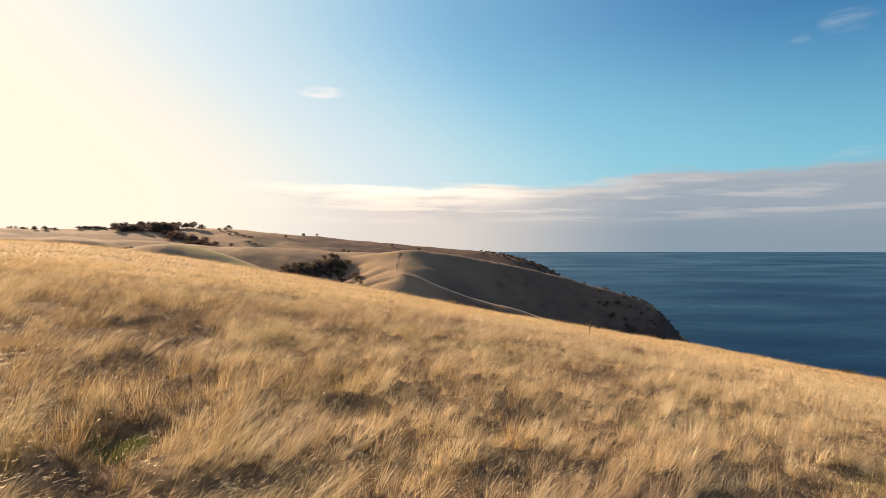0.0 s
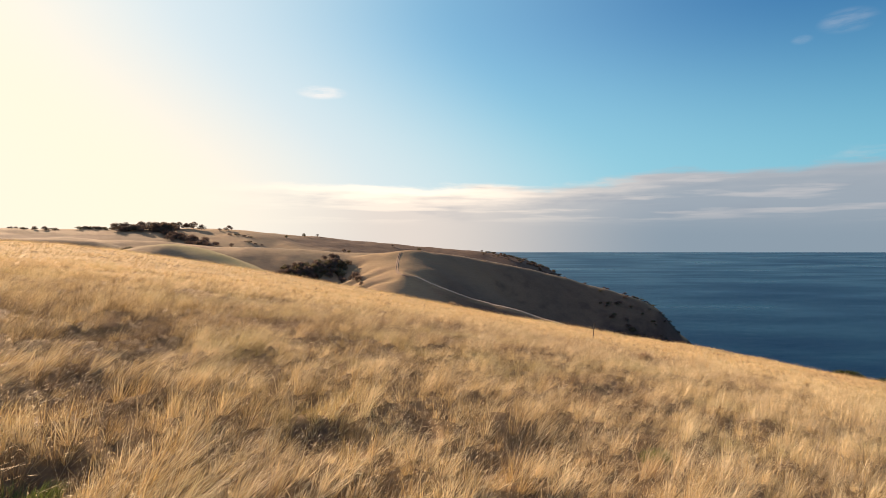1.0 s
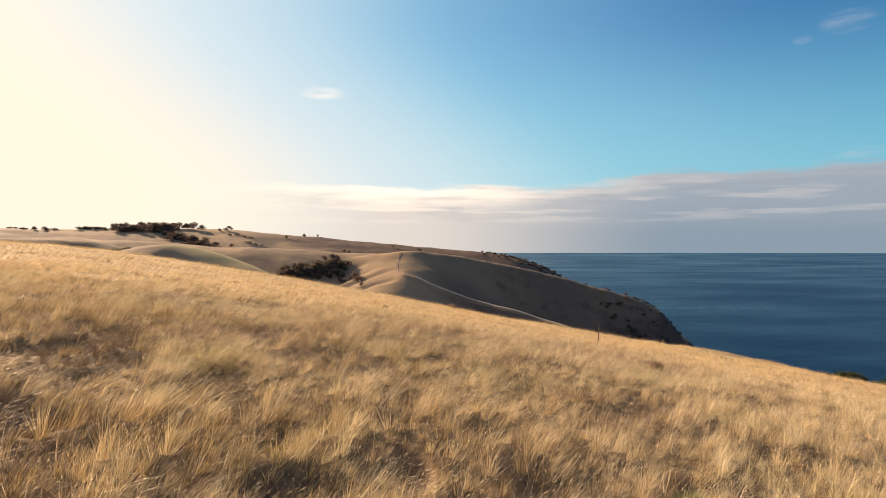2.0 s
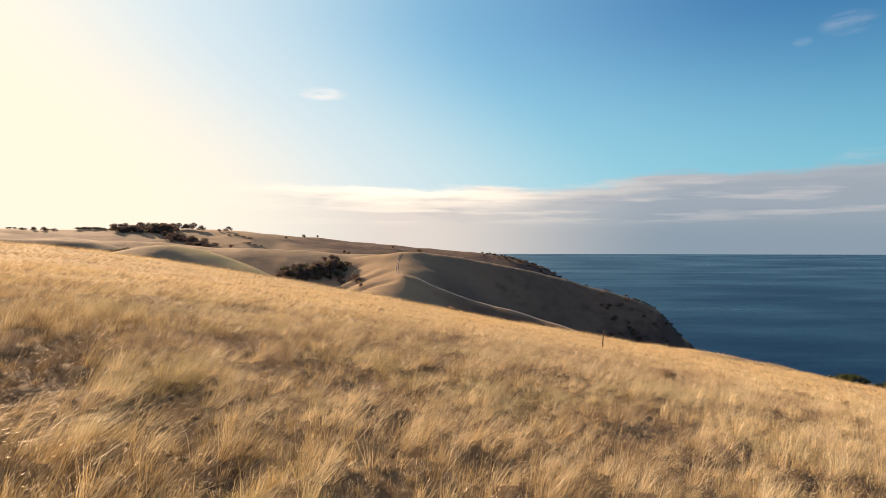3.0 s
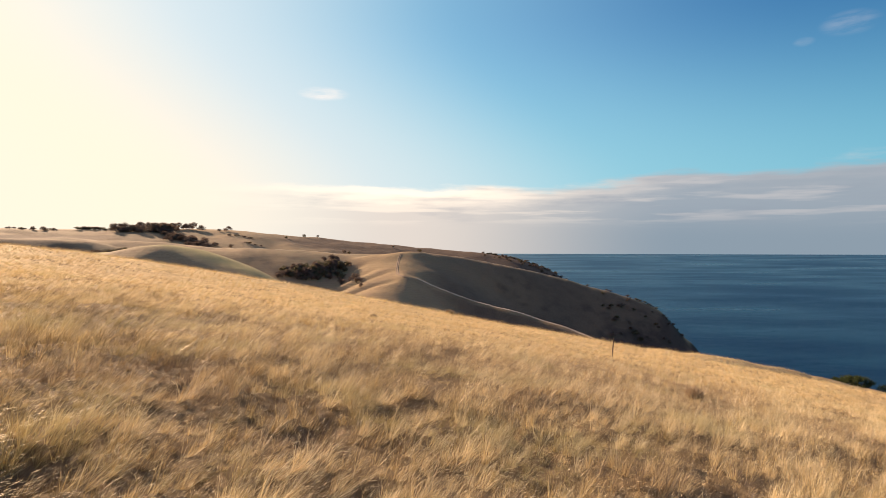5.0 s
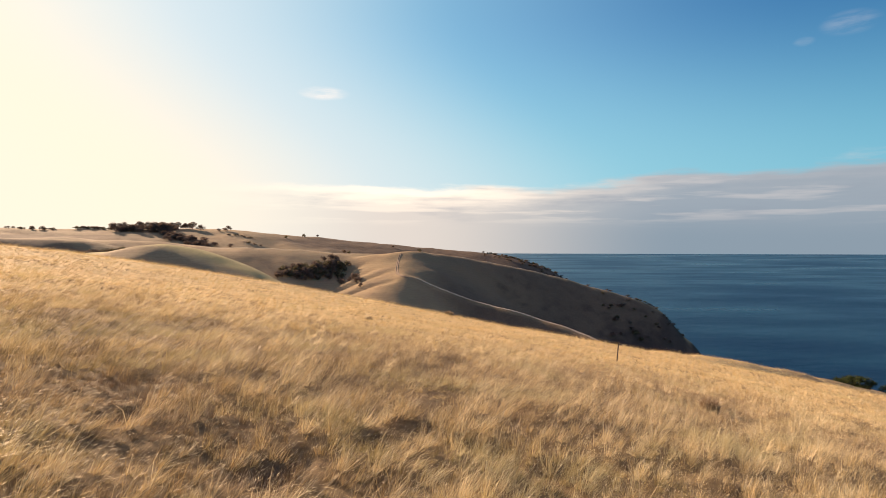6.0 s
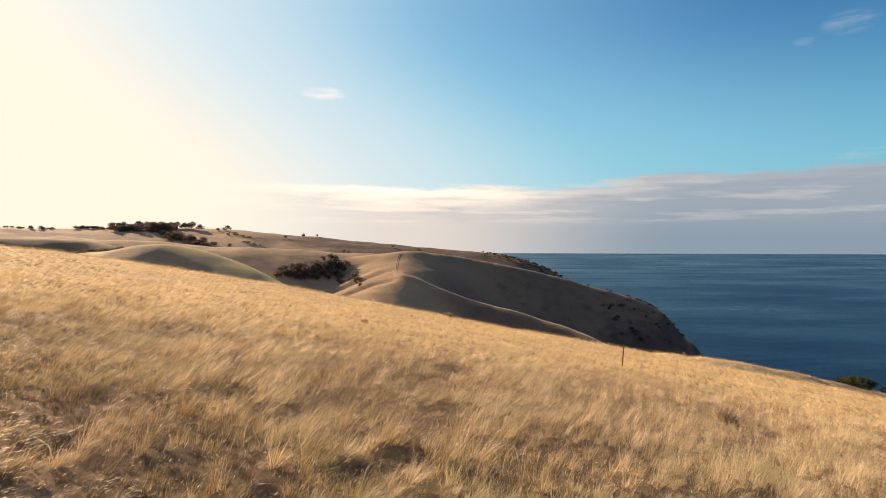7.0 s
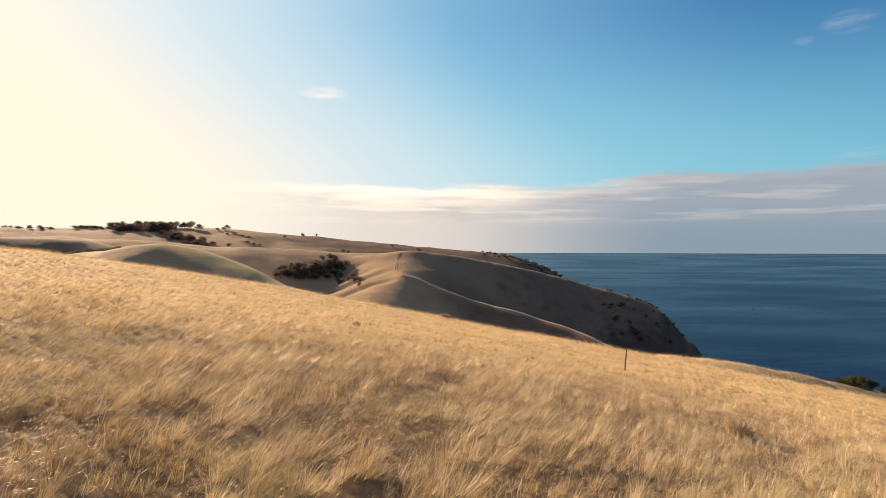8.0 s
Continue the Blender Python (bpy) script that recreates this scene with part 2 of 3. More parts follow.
# ---- the lie of the land ----
def lattice(x, y, size, seed):
    """Smooth noise from -1 to 1 with lumps of that size in metres."""
    table = np.random.RandomState(seed).uniform(-1, 1, (256, 256))
    u, v = x / size, y / size
    i, j = np.floor(u).astype(int), np.floor(v).astype(int)
    a, b = u - i, v - j
    a, b = a * a * (3 - 2 * a), b * b * (3 - 2 * b)
    i, j, i1, j1 = i % 256, j % 256, (i + 1) % 256, (j + 1) % 256
    return (table[i, j] * (1 - a) + table[i1, j] * a) * (1 - b) + (table[i, j1] * (1 - a) + table[i1, j1] * a) * b


def step(v, lo, hi):
    s = np.clip((v - lo) / (hi - lo), 0, 1)
    return s * s * (3 - 2 * s)


GRASS_TOP = (161.359, -4.162, 1.973, -2.696, -0.385, -3.552, 0.139, 1.386, -0.07, 0.787)  # the near brow, in units of 30 m
TALL = 0.43  # how far the grass stands over its ground, on the whole


def near_brow(x, y):
    """Ground of the grassy brow: falls towards the sea on the right and away ahead."""
    cx, cy = np.clip(x, -62, 62), np.clip(y, -5, 85)
    u, v = cx / 30, cy / 30
    c = GRASS_TOP
    z = c[0] + c[1] * u + c[2] * v + c[3] * u * u + c[4] * u * v + c[5] * v * v + c[6] * u ** 3 + c[7] * u * u * v + c[8] * u * v * v + c[9] * v ** 3
    z = z - 0.55 * np.maximum(0, x - 62) - 0.04 * np.maximum(0, -62 - x) - 0.1 * np.maximum(0, -5 - y)
    away = np.maximum(0, np.hypot(x, y) - 70)
    ahead = step(np.degrees(np.arctan2(x, y)), -75, -50)
    drop = np.where(away < 30, 12 * (away / 30) ** 2, 12 + 0.7 * (away - 30))
    return z - drop * ahead * step(y, -20, 10) - TALL


# crest lines of the land beyond: places in metres, then the fall of both sides and the roundness of the top
RIDGES = {
    "headland": ([(-140, 672, 131), (-118, 663, 136), (-95, 653, 140.5), (-70, 644, 144), (-42, 639, 146), (11, 680, 140), (62, 697, 129), (121, 710, 117), (165, 711, 107), (216, 708, 93),
                  (257, 699, 78), (272, 693, 68), (294, 685, 42), (304, 680, 31), (320, 673, 8), (338, 664, -25)], 0.75, 24, 0.0),
    "spur": ([(-50.0, 645.0, 137.0), (-49.0, 621.0, 132.4), (-47.0, 583.0, 126.7), (-40.0, 551.0, 125.9), (-28.0, 548.0, 122.4), (9.0, 539.7, 109.9), (35.5, 537.4, 100.7), (61.5, 530.1, 93.7), (87.1, 522.8, 87.4), (111.3, 510.6, 80.6), (132.2, 493.7, 73.7), (154.5, 472.2, 65.2), (182.9, 447.4, 52.1), (212.6, 420.9, 31.0)], 0.62, 5, 0.0),
    "fold_hill": ([(-239.3, 346.8, 151.4), (-221.2, 350.8, 153.1), (-204.9, 352.8, 155.2), (-187.9, 347.7, 158.8), (-176.7, 350.9, 160.6), (-165.8, 352.5, 158.8), (-150.1, 348.8, 154.4), (-133.1, 343.8, 148.1), (-115.6, 336.9, 141.5), (-100.2, 333.6, 132.6)], 0.6, 36, 0.0),
    "left_hill": ([(-378, 368, 165), (-341, 405, 163), (-310, 429, 163), (-287, 446, 162), (-266, 448, 157), (-244, 449, 150)], 0.46, 14, 0.0008),
    "mid_hill": ([(-430, 585, 162), (-351, 606, 159), (-307, 618, 155), (-272, 625, 151), (-211, 635, 148), (-160, 665, 145), (-110, 695, 142), (-60, 730, 139), (-20, 770, 135)], 0.2, 30, 0.0009),
    "far_ridge": ([(-752, 494, 170), (-744, 668, 172), (-658, 818, 172), (-540, 901, 173), (-385, 977, 174), (-322, 1031, 166), (-247, 1072, 160), (-153, 1110, 149), (-51, 1139, 139),
                   (78, 1147, 129), (136, 1142, 120), (194, 1134, 102), (233, 1126, 84), (261, 1120, 66), (293, 1112, 32), (315, 1106, -2), (340, 1100, -30)], 0.17, 40, 0.00012),
    "shore_spur": ([(150, 420, 10), (200, 402, 30), (231, 388, 49), (247, 378, 60), (257, 371, 65), (269, 362, 66), (278, 355, 65), (294, 341, 62), (312, 325, 57), (340, 290, 40), (370, 250, 5), (390, 230, -30)], 0.5, 14, 0.0),
    "lip": ([(28.2, 79.6, 150.1), (37.8, 89.6, 147.4), (45.6, 96.9, 145.2), (60, 105.9, 141.4), (71.5, 112.6, 138.1), (87.8, 120.3, 133.6), (104.1, 122, 129.1), (130, 120, 118)], 0.5, 6, 0.0),
}
# gullies that cut into them: line, depth at each point, reach
GULLIES = [([(-98, 612), (-112, 580), (-126, 545), (-138, 505), (-150, 450), (-160, 400)], (1, 4, 7, 9, 9, 6), 15),
           ([(-52, 572), (-61, 569), (-81, 554), (-98, 536), (-112, 518)], (0.2, 1.6, 3.2, 3.4, 3), 4.5),
           ([(-80, 617), (-90, 615), (-102, 607), (-112, 593)], (0.2, 1.6, 3.0, 3.2), 4.5),
           ([(-46, 538), (-51, 535), (-66, 528), (-80, 515), (-92, 500)], (0.2, 1.6, 2.8, 3, 3), 4.5),
           ([(-64, 592), (-75, 588), (-90, 576), (-104, 560)], (0.2, 1.4, 2.6, 2.8), 4.5),
           ([(-300, 900), (-262, 850), (-225, 800), (-190, 755)], (1, 6, 9, 8), 28),
           ([(30, 660), (60, 635), (100, 610), (140, 585)], (0.5, 2.5, 4, 5), 12)]


def rounded(points, n=8):
    """A smooth line through the points."""
    p = np.array(points, float)
    p = np.vstack([2 * p[0] - p[1], p, 2 * p[-1] - p[-2]])
    t = np.linspace(0, 1, n, endpoint=False)[:, None]
    out = [0.5 * (2 * b + (c - a) * t + (2 * a - 5 * b + 4 * c - d) * t * t + (3 * b - a - 3 * c + d) * t ** 3) for a, b, c, d in zip(p, p[1:], p[2:], p[3:])]
    return np.vstack(out + [p[-2:-1]])


def ridge(x, y, crest, fall, width, bend):
    """A hill whose top follows the crest line; its sides fall away from the nearest stretch of it."""
    best, weight = 0.0, 0.0
    near = near_line(x, y, crest)
    for a, b in zip(crest, crest[1:]):
        d = b[:2] - a[:2]
        s = np.clip(((x - a[0]) * d[0] + (y - a[1]) * d[1]) / (d @ d), 0, 1)
        off = np.hypot(x - a[0] - s * d[0], y - a[1] - s * d[1])
        w = np.exp((near - off) / (2 + 0.06 * near))
        best, weight = best + w * (a[2] + s * (b[2] - a[2])), weight + w
    return best / weight - fall * (np.sqrt(near * near + width * width) - width) - bend * near * near


def near_line(x, y, line):
    best = np.full(x.shape, 1e9)
    for a, b in zip(line, line[1:]):
        d = b[:2] - a[:2]
        s = np.clip(((x - a[0]) * d[0] + (y - a[1]) * d[1]) / (d @ d), 0, 1)
        best = np.minimum(best, np.hypot(x - a[0] - s * d[0], y - a[1] - s * d[1]))
    return best


def gully(x, y, line, depth, reach):
    line, cut = np.array(line, float), 0.0
    for a, b, da, db in zip(line, line[1:], depth, depth[1:]):
        d = b - a
        s = np.clip(((x - a[0]) * d[0] + (y - a[1]) * d[1]) / (d @ d), 0, 1)
        off = np.hypot(x - a[0] - s * d[0], y - a[1] - s * d[1])
        cut = np.maximum(cut, (da + s * (db - da)) * np.exp(-(off / reach) ** 2))
    return cut


CRESTS = {k: (rounded(v[0], 4), *v[1:]) for k, v in RIDGES.items()}


# hollows of short, thin grass, their shade painted dark: place and reach in metres
HOLLOWS = [(-13.6, 19.4, 0.7), (-6.6, 11.2, 1.0), (-5.8, 12.0, 0.6), (-8.9, 23.8, 0.8), (-1.7, 18.5, 0.95), (-2.5, 12.5, 0.8), (-0.3, 12.3, 0.5), (-1.9, 10.5, 0.5), (-4.8, 8.3, 0.6),
           (0.9, 10.8, 0.65), (1.8, 11.8, 0.5), (4.2, 12.6, 0.55), (9.3, 13.4, 0.6), (7.0, 12.2, 0.4), (2.4, 17.4, 0.5), (-0.5, 15.3, 0.45), (4.2, 19.5, 0.5), (1.1, 14.2, 0.5), (3.7, 16.2, 0.5),
           (-7.5, 17.1, 0.6), (-4.6, 15.4, 0.6), (-1.1, 24.0, 0.9), (-5.1, 20.0, 0.5), (-1.9, 29.4, 1.1), (-3.2, 21.5, 0.5), (-0.7, 20.2, 0.6), (6.6, 28.6, 0.8), (2.5, 22.2, 0.6), (6.4, 24.1, 0.5),
           (1.4, 20.8, 0.5), (1.4, 32.4, 0.8), (-5.3, 29.0, 0.7), (-5.7, 22.4, 0.5)]


def hollow(x, y):
    best = np.zeros(x.shape)
    wx, wy = x + 0.3 * lattice(x, y, 0.6, 44), y + 0.4 * lattice(x, y, 0.7, 45)
    for hx, hy, r in HOLLOWS:
        deep = 1.0 if hy < 18 else 0.72
        best = np.maximum(best, deep * np.exp(-(((wx - hx) / (0.95 * r)) ** 2 + ((wy - hy + 0.35) / (1.0 * r + 0.2)) ** 2)))
    return best


def bare(x, y):
    """How far grass thins and shade is painted in: 1 in a hollow's middle."""
    return step(hollow(x, y) + 0.35 * lattice(0.76 * x + 0.65 * y, 2.2 * (0.76 * y - 0.65 * x), 1.0, 43), 0.5, 1.0)


def domes(x, y, size):
    """Rounded clumps about scattered centres: height from 0 to 1, the way out from the middle, and each clump's own number."""
    u, v = x * 0.83 - y * 0.56, x * 0.56 + y * 0.83
    gi, gj = np.floor(u / size), np.floor(v / size)
    best, bu, bv, own = np.full(x.shape, 9.0), np.zeros(x.shape), np.zeros(x.shape), np.zeros(x.shape)
    for di in (-1, 0, 1):
        for dj in (-1, 0, 1):
            i, j = gi + di, gj + dj
            a = np.modf(np.abs(np.sin(i * 127.1 + j * 311.7) * 43758.5453))[0]
            b = np.modf(np.abs(np.sin(i * 269.5 + j * 183.3) * 24634.6345))[0]
            du, dv = u / size - i - a, v / size - j - b
            d = np.hypot(du, dv * (0.75 + 0.5 * a))
            near = d < best
            best = np.where(near, d, best)
            bu, bv, own = np.where(near, du, bu), np.where(near, dv, bv), np.where(near, b, own)
    return np.clip(1 - (best / 0.85) ** 2, 0, 1) ** 0.9, bu * 0.83 + bv * 0.56, bv * 0.83 - bu * 0.56, own


def brow(x, y):
    """The ground near the camera, with the small lumps under its grass."""
    z = near_brow(x, y)
    z = np.maximum(z, ridge(x, y, CRESTS["lip"][0][::4], 0.5, 6, 0))
    dome, _, _, rank = domes(x, y, 1.15)
    lump = domes(x + 7.3, y + 2.9, 0.5)[0]
    mound = (0.2 * dome * (0.45 + 1.0 * rank) + 0.12 * lump - 0.06) * (1 - 0.9 * hollow(x, y)) * (1 - 0.85 * step(np.hypot(x, y), 15, 30)) * (1 - step(np.hypot(x, y), 30, 45))
    return z + mound - 0.22 * bare(x, y) + lattice(x, y, 6, 6) * 0.12 + lattice(x, y, 2.2, 7) * 0.08


def apron(x, y):
    """The sunny slope under the top of the headland: falls gently ahead to its foot and to the gully, steeply to the sea side."""
    off = x + 42 + 0.25 * np.maximum(0, 562 - y)
    fall = np.where(off < 0, 0.2 * (np.sqrt(off * off + 144) - 12), 0.62 * (np.sqrt(off * off + 1400) - 37.4))
    return 144.5 - 0.22 * (640 - y) - fall - 0.9 * np.maximum(0, y - 640)


def land(x, y):
    """Height of the ground, in metres over the sea."""
    shape = x.shape
    x, y = x.ravel(), y.ravel()
    hills = [ridge(x, y, *CRESTS[k]) for k in CRESTS if k != "lip"] + [apron(x, y)]
    soft = 2.0
    top = np.max(hills, axis=0)
    far = top + soft * np.log(sum(np.exp((h - top) / soft) for h in hills)) - soft * 0.15
    rough = lattice(x, y, 90, 3) * 1.3 + lattice(x, y, 31, 4) * 1.1 + lattice(x, y, 13, 5) * 0.45
    for g in GULLIES:
        far = far - gully(x, y, *g)
    far = far + rough * step(np.hypot(x, y), 150, 350) * step(far, -20, 30)
    return np.maximum(np.maximum(brow(x, y), far), -25).reshape(shape)


# wheel tracks over the headland
TRACK_LINE = [(-49, 628), (-50, 610), (-49, 579), (-46, 556), (-41, 545), (-35, 541)]


def mesh_of(name, co, faces, smooth_shaded=False, **attributes):
    """A mesh from arrays of corners and of faces with equally many corners."""
    me = bpy.data.meshes.new(name)
    n, k = faces.shape
    me.vertices.add(len(co))
    me.vertices.foreach_set("co", np.ascontiguousarray(co, np.float32).ravel())
    me.loops.add(n * k)
    me.loops.foreach_set("vertex_index", np.ascontiguousarray(faces, np.int32).ravel())
    me.polygons.add(n)
    me.polygons.foreach_set("loop_start", np.arange(0, n * k, k, dtype=np.int32))
    me.update(calc_edges=True)
    me.polygons.foreach_set("use_smooth", np.full(n, smooth_shaded))
    for key, values in attributes.items():
        me.attributes.new(key, "FLOAT", "POINT").data.foreach_set("value", np.ascontiguousarray(values, np.float32))
    return me


def sheet(rings, spokes):
    """Corners and faces of a round sheet: rings of spokes about (0, 5)."""
    r, a = np.meshgrid(rings, spokes, indexing="ij")
    x, y = r * np.sin(a), 5 + r * np.cos(a)
    n, m = r.shape
    i, j = np.meshgrid(np.arange(n - 1), np.arange(m), indexing="ij")
    k = (j + 1) % m
    faces = np.stack([i * m + j, (i + 1) * m + j, (i + 1) * m + k, i * m + k], -1).reshape(-1, 4)[:, ::-1]
    return x, y, faces


def make_ground():
    rings = np.concatenate([[0.02], np.linspace(1.5, 34, 130, endpoint=False), np.geomspace(34, 90, 24, endpoint=False), np.geomspace(90, 1400, 330, endpoint=False), np.geomspace(1400, 4900, 14)])
    spokes = np.radians(np.concatenate([np.arange(-44, 44, 0.24), np.arange(44, 316, 2.4)]))
    x, y, faces = sheet(rings, spokes)
    z = land(x, y)
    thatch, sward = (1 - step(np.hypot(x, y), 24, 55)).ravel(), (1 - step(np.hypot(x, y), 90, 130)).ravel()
    dead = bare(x, y).ravel() * thatch
    # low dark heath, with shade painted in, on seaward slopes off the grassy crests
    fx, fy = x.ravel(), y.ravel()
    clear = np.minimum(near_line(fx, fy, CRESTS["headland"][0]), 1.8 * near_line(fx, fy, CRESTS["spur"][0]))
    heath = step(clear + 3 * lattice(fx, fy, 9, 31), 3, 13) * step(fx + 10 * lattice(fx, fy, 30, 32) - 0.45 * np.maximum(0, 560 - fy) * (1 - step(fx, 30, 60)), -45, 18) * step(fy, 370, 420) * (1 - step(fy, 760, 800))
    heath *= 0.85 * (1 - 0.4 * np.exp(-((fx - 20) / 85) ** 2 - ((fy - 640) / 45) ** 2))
    # the shaded face of the far ridge, painted with the same dark tone
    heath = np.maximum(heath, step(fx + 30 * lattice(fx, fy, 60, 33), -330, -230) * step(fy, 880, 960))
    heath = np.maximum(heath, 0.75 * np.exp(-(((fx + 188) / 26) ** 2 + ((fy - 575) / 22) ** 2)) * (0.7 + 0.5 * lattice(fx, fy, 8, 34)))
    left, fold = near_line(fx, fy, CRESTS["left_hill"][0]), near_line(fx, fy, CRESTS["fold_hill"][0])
    # left hill and the slope behind: their shade painted in as well
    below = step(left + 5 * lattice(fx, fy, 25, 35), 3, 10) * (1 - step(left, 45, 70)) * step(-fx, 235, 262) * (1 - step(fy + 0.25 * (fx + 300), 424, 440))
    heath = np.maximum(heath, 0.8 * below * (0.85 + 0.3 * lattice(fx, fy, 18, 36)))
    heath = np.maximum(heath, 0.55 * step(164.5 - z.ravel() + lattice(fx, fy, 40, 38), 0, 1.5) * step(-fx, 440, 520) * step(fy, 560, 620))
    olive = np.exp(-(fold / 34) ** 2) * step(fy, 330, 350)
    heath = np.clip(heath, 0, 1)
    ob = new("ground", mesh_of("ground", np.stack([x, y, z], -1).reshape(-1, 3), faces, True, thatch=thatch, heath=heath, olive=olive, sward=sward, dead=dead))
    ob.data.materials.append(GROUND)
    tagged(ob, "dry golden grass hills falling in folds to the sea", "ground", kind="structure")


def make_sea():
    u, v = np.linspace(-6500, 6500, 60), np.linspace(-3000, 4950, 60)
    x, y = np.meshgrid(u, v, indexing="ij")
    i, j = np.meshgrid(np.arange(59), np.arange(59), indexing="ij")
    faces = np.stack([i * 60 + j, (i + 1) * 60 + j, (i + 1) * 60 + j + 1, i * 60 + j + 1], -1).reshape(-1, 4)
    ob = new("water", mesh_of("water", np.stack([x, y, 0 * x], -1).reshape(-1, 3), faces, True))
    ob.data.materials.append(SEA)
    tagged(ob, "deep blue open sea with faint wind streaks", "sea", kind="structure")


def make_track(name, line, width, mat, label, category):
    """A worn or sunlit-coloured ground strip following a line over land, with ragged edges."""
    line = rounded(line, 10)[:, :2]
    d = np.gradient(line, axis=0)
    d /= np.hypot(d[:, 0], d[:, 1])[:, None]
    side = np.stack([d[:, 1], -d[:, 0]], -1)
    rng = np.random.RandomState(len(line))
    cols = [line + side * (width / 2 * k + rng.normal(0, 0.05 * width, len(line)))[:, None] for k in (-1, -0.33, 0.33, 1)]
    co = np.concatenate([np.stack([c[:, 0], c[:, 1], land(c[:, 0], c[:, 1]) + h], -1) for c, h in zip(cols, (0.1, 0.28, 0.28, 0.1))])
    n = len(line)
    i = np.arange(n - 1)
    faces = np.concatenate([np.stack([i + k * n, i + (k + 1) * n, i + (k + 1) * n + 1, i + k * n + 1], -1)[:, ::-1] for k in range(3)])
    ob = new(name, mesh_of(name, co, faces, True))
    ob.data.materials.append(mat)
    tagged(ob, label, category, kind="structure")


make_ground()
make_sea()
for shift in (-0.8, 0.8):
    make_track("wheel_track", [(x + shift, y) for x, y in TRACK_LINE], 1.3, RUT, "worn dark wheel rut down the headland slope", "track")
# track on the spur, its pale colour also painting the lit crest
make_track("lit_ridge_track", [p[:2] for p in RIDGES["spur"][0][4:13]], 4.0, PALE, "pale dry track along the crest of the spur, coloured as sunlit", "track")
# pale strip that paints the sunlit top edge of the middle hill
make_track("lit_hill_edge", [(p[0], p[1] - 6) for p in RIDGES["mid_hill"][0][3:7]], 3.0, PALE, "pale strip along the middle hill, painted as its lit top edge", "track")
# pale line on the headland: a track, and its thin lit rim painted in
make_track("lit_crest_track", [(p[0], p[1] - 2.5) for p in RIDGES["headland"][0][5:11]], 2.0, PALE, "pale dry track and painted sunlit rim along the crest of the headland", "track")


# ---- grass of the near brow ----
def cell_chance(i, j, seed):
    """A number from 0 to 1 for each cell of a grid."""
    return np.modf(np.abs(np.sin(i * 12.9898 + j * 78.233 + seed) * 43758.5453))[0]


def make_grass():
    rng = np.random.RandomState(11)
    # thick along the path, thinner and broader-bladed away from it
    ys = np.linspace(2.5, 112, 600)
    dens = np.where(ys < 21, 1.0, (21 / ys) ** 2.48)
    half = 0.87 * ys + 3
    weight = dens * half
    cdf = np.cumsum(weight) / weight.sum()
    n = BLADES + ROUND
    y = np.interp(rng.rand(n), cdf, ys)
    x = rng.uniform(-1, 1, n) * (0.87 * y + 3)
    # the rest of the brow, behind and beside the path, more thinly
    r, a = 65 * rng.rand(ROUND) ** 1.1, rng.uniform(0, 2 * np.pi, ROUND)
    rx, ry = r * np.sin(a), 5 + r * np.cos(a)
    ahead = (np.abs(rx) < 0.87 * ry + 3) & (ry > 2.5)
    x[BLADES:], y[BLADES:] = np.where(ahead, rx + np.sign(rx) * (0.87 * np.abs(ry) + 3), rx), ry
    wide = np.concatenate([np.ones(BLADES), np.full(ROUND, 5.0)])
    # tufts: blades gather round scattered centres and lean out from them
    size = 0.36 * np.maximum(1, np.abs(y) / 30) ** 0.6
    swing = np.where(rng.rand(n) < 0.72, 0.47, 1.23)
    u, v = x * np.cos(swing) - y * np.sin(swing), x * np.sin(swing) + y * np.cos(swing)
    gi, gj = np.floor(u / size), np.floor(v / size)
    jx, jy = cell_chance(gi, gj, swing), cell_chance(gj, gi, swing + 3.1)
    jt, jh = cell_chance(gi, gj, swing + 5.7), cell_chance(gj, gi, swing + 9.2)
    cu, cv = (gi + 0.15 + 0.7 * jx) * size, (gj + 0.15 + 0.7 * jy) * size
    tx, ty = cu * np.cos(swing) + cv * np.sin(swing), cv * np.cos(swing) - cu * np.sin(swing)
    pull = 0.62 * (rng.rand(n) < 0.85)
    ox, oy = (x - tx) / size, (y - ty) / size
    x, y = x + (tx - x) * pull, y + (ty - y) * pull
    # blades are long on tussocks, short in gaps, with shade painted into their tone
    dome, outx, outy, rank = domes(x, y, 1.15)
    lump, ux, uy, own = domes(x + 7.3, y + 2.9, 0.55)
    mound = 0.6 * (dome - 0.55) + 1.0 * (lump - 0.45) + 0.5 * (rank - 0.5) + 0.5 * (own - 0.5) + 0.25 * lattice(x, y, 4.5, 23)
    calm = step(y, 26, 60)
    comb = lattice(0.8 * x + 0.6 * y, 2.4 * (0.8 * y - 0.6 * x), 2.4, 41) + 0.8 * lattice(0.8 * x + 0.6 * y, 2.4 * (0.8 * y - 0.6 * x), 1.0, 42)
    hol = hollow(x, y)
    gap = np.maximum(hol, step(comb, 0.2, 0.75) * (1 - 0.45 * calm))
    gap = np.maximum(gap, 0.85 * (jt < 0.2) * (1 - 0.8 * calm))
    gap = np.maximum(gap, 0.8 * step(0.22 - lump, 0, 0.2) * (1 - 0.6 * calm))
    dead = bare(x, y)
    keep = rng.rand(n) > 0.1 * gap + 0.25 * dead
    drab = np.exp(-((x + 9.5) / 10.5) ** 2 - ((y - 24) / 15) ** 2)  # browner grass, darkened also for the shaded sides it turns to the path
    kind = rng.rand(n)
    stem = kind < 0.24
    wild = 1 + 1.6 * (rng.rand(n) < 0.3)  # blades that lie across the others
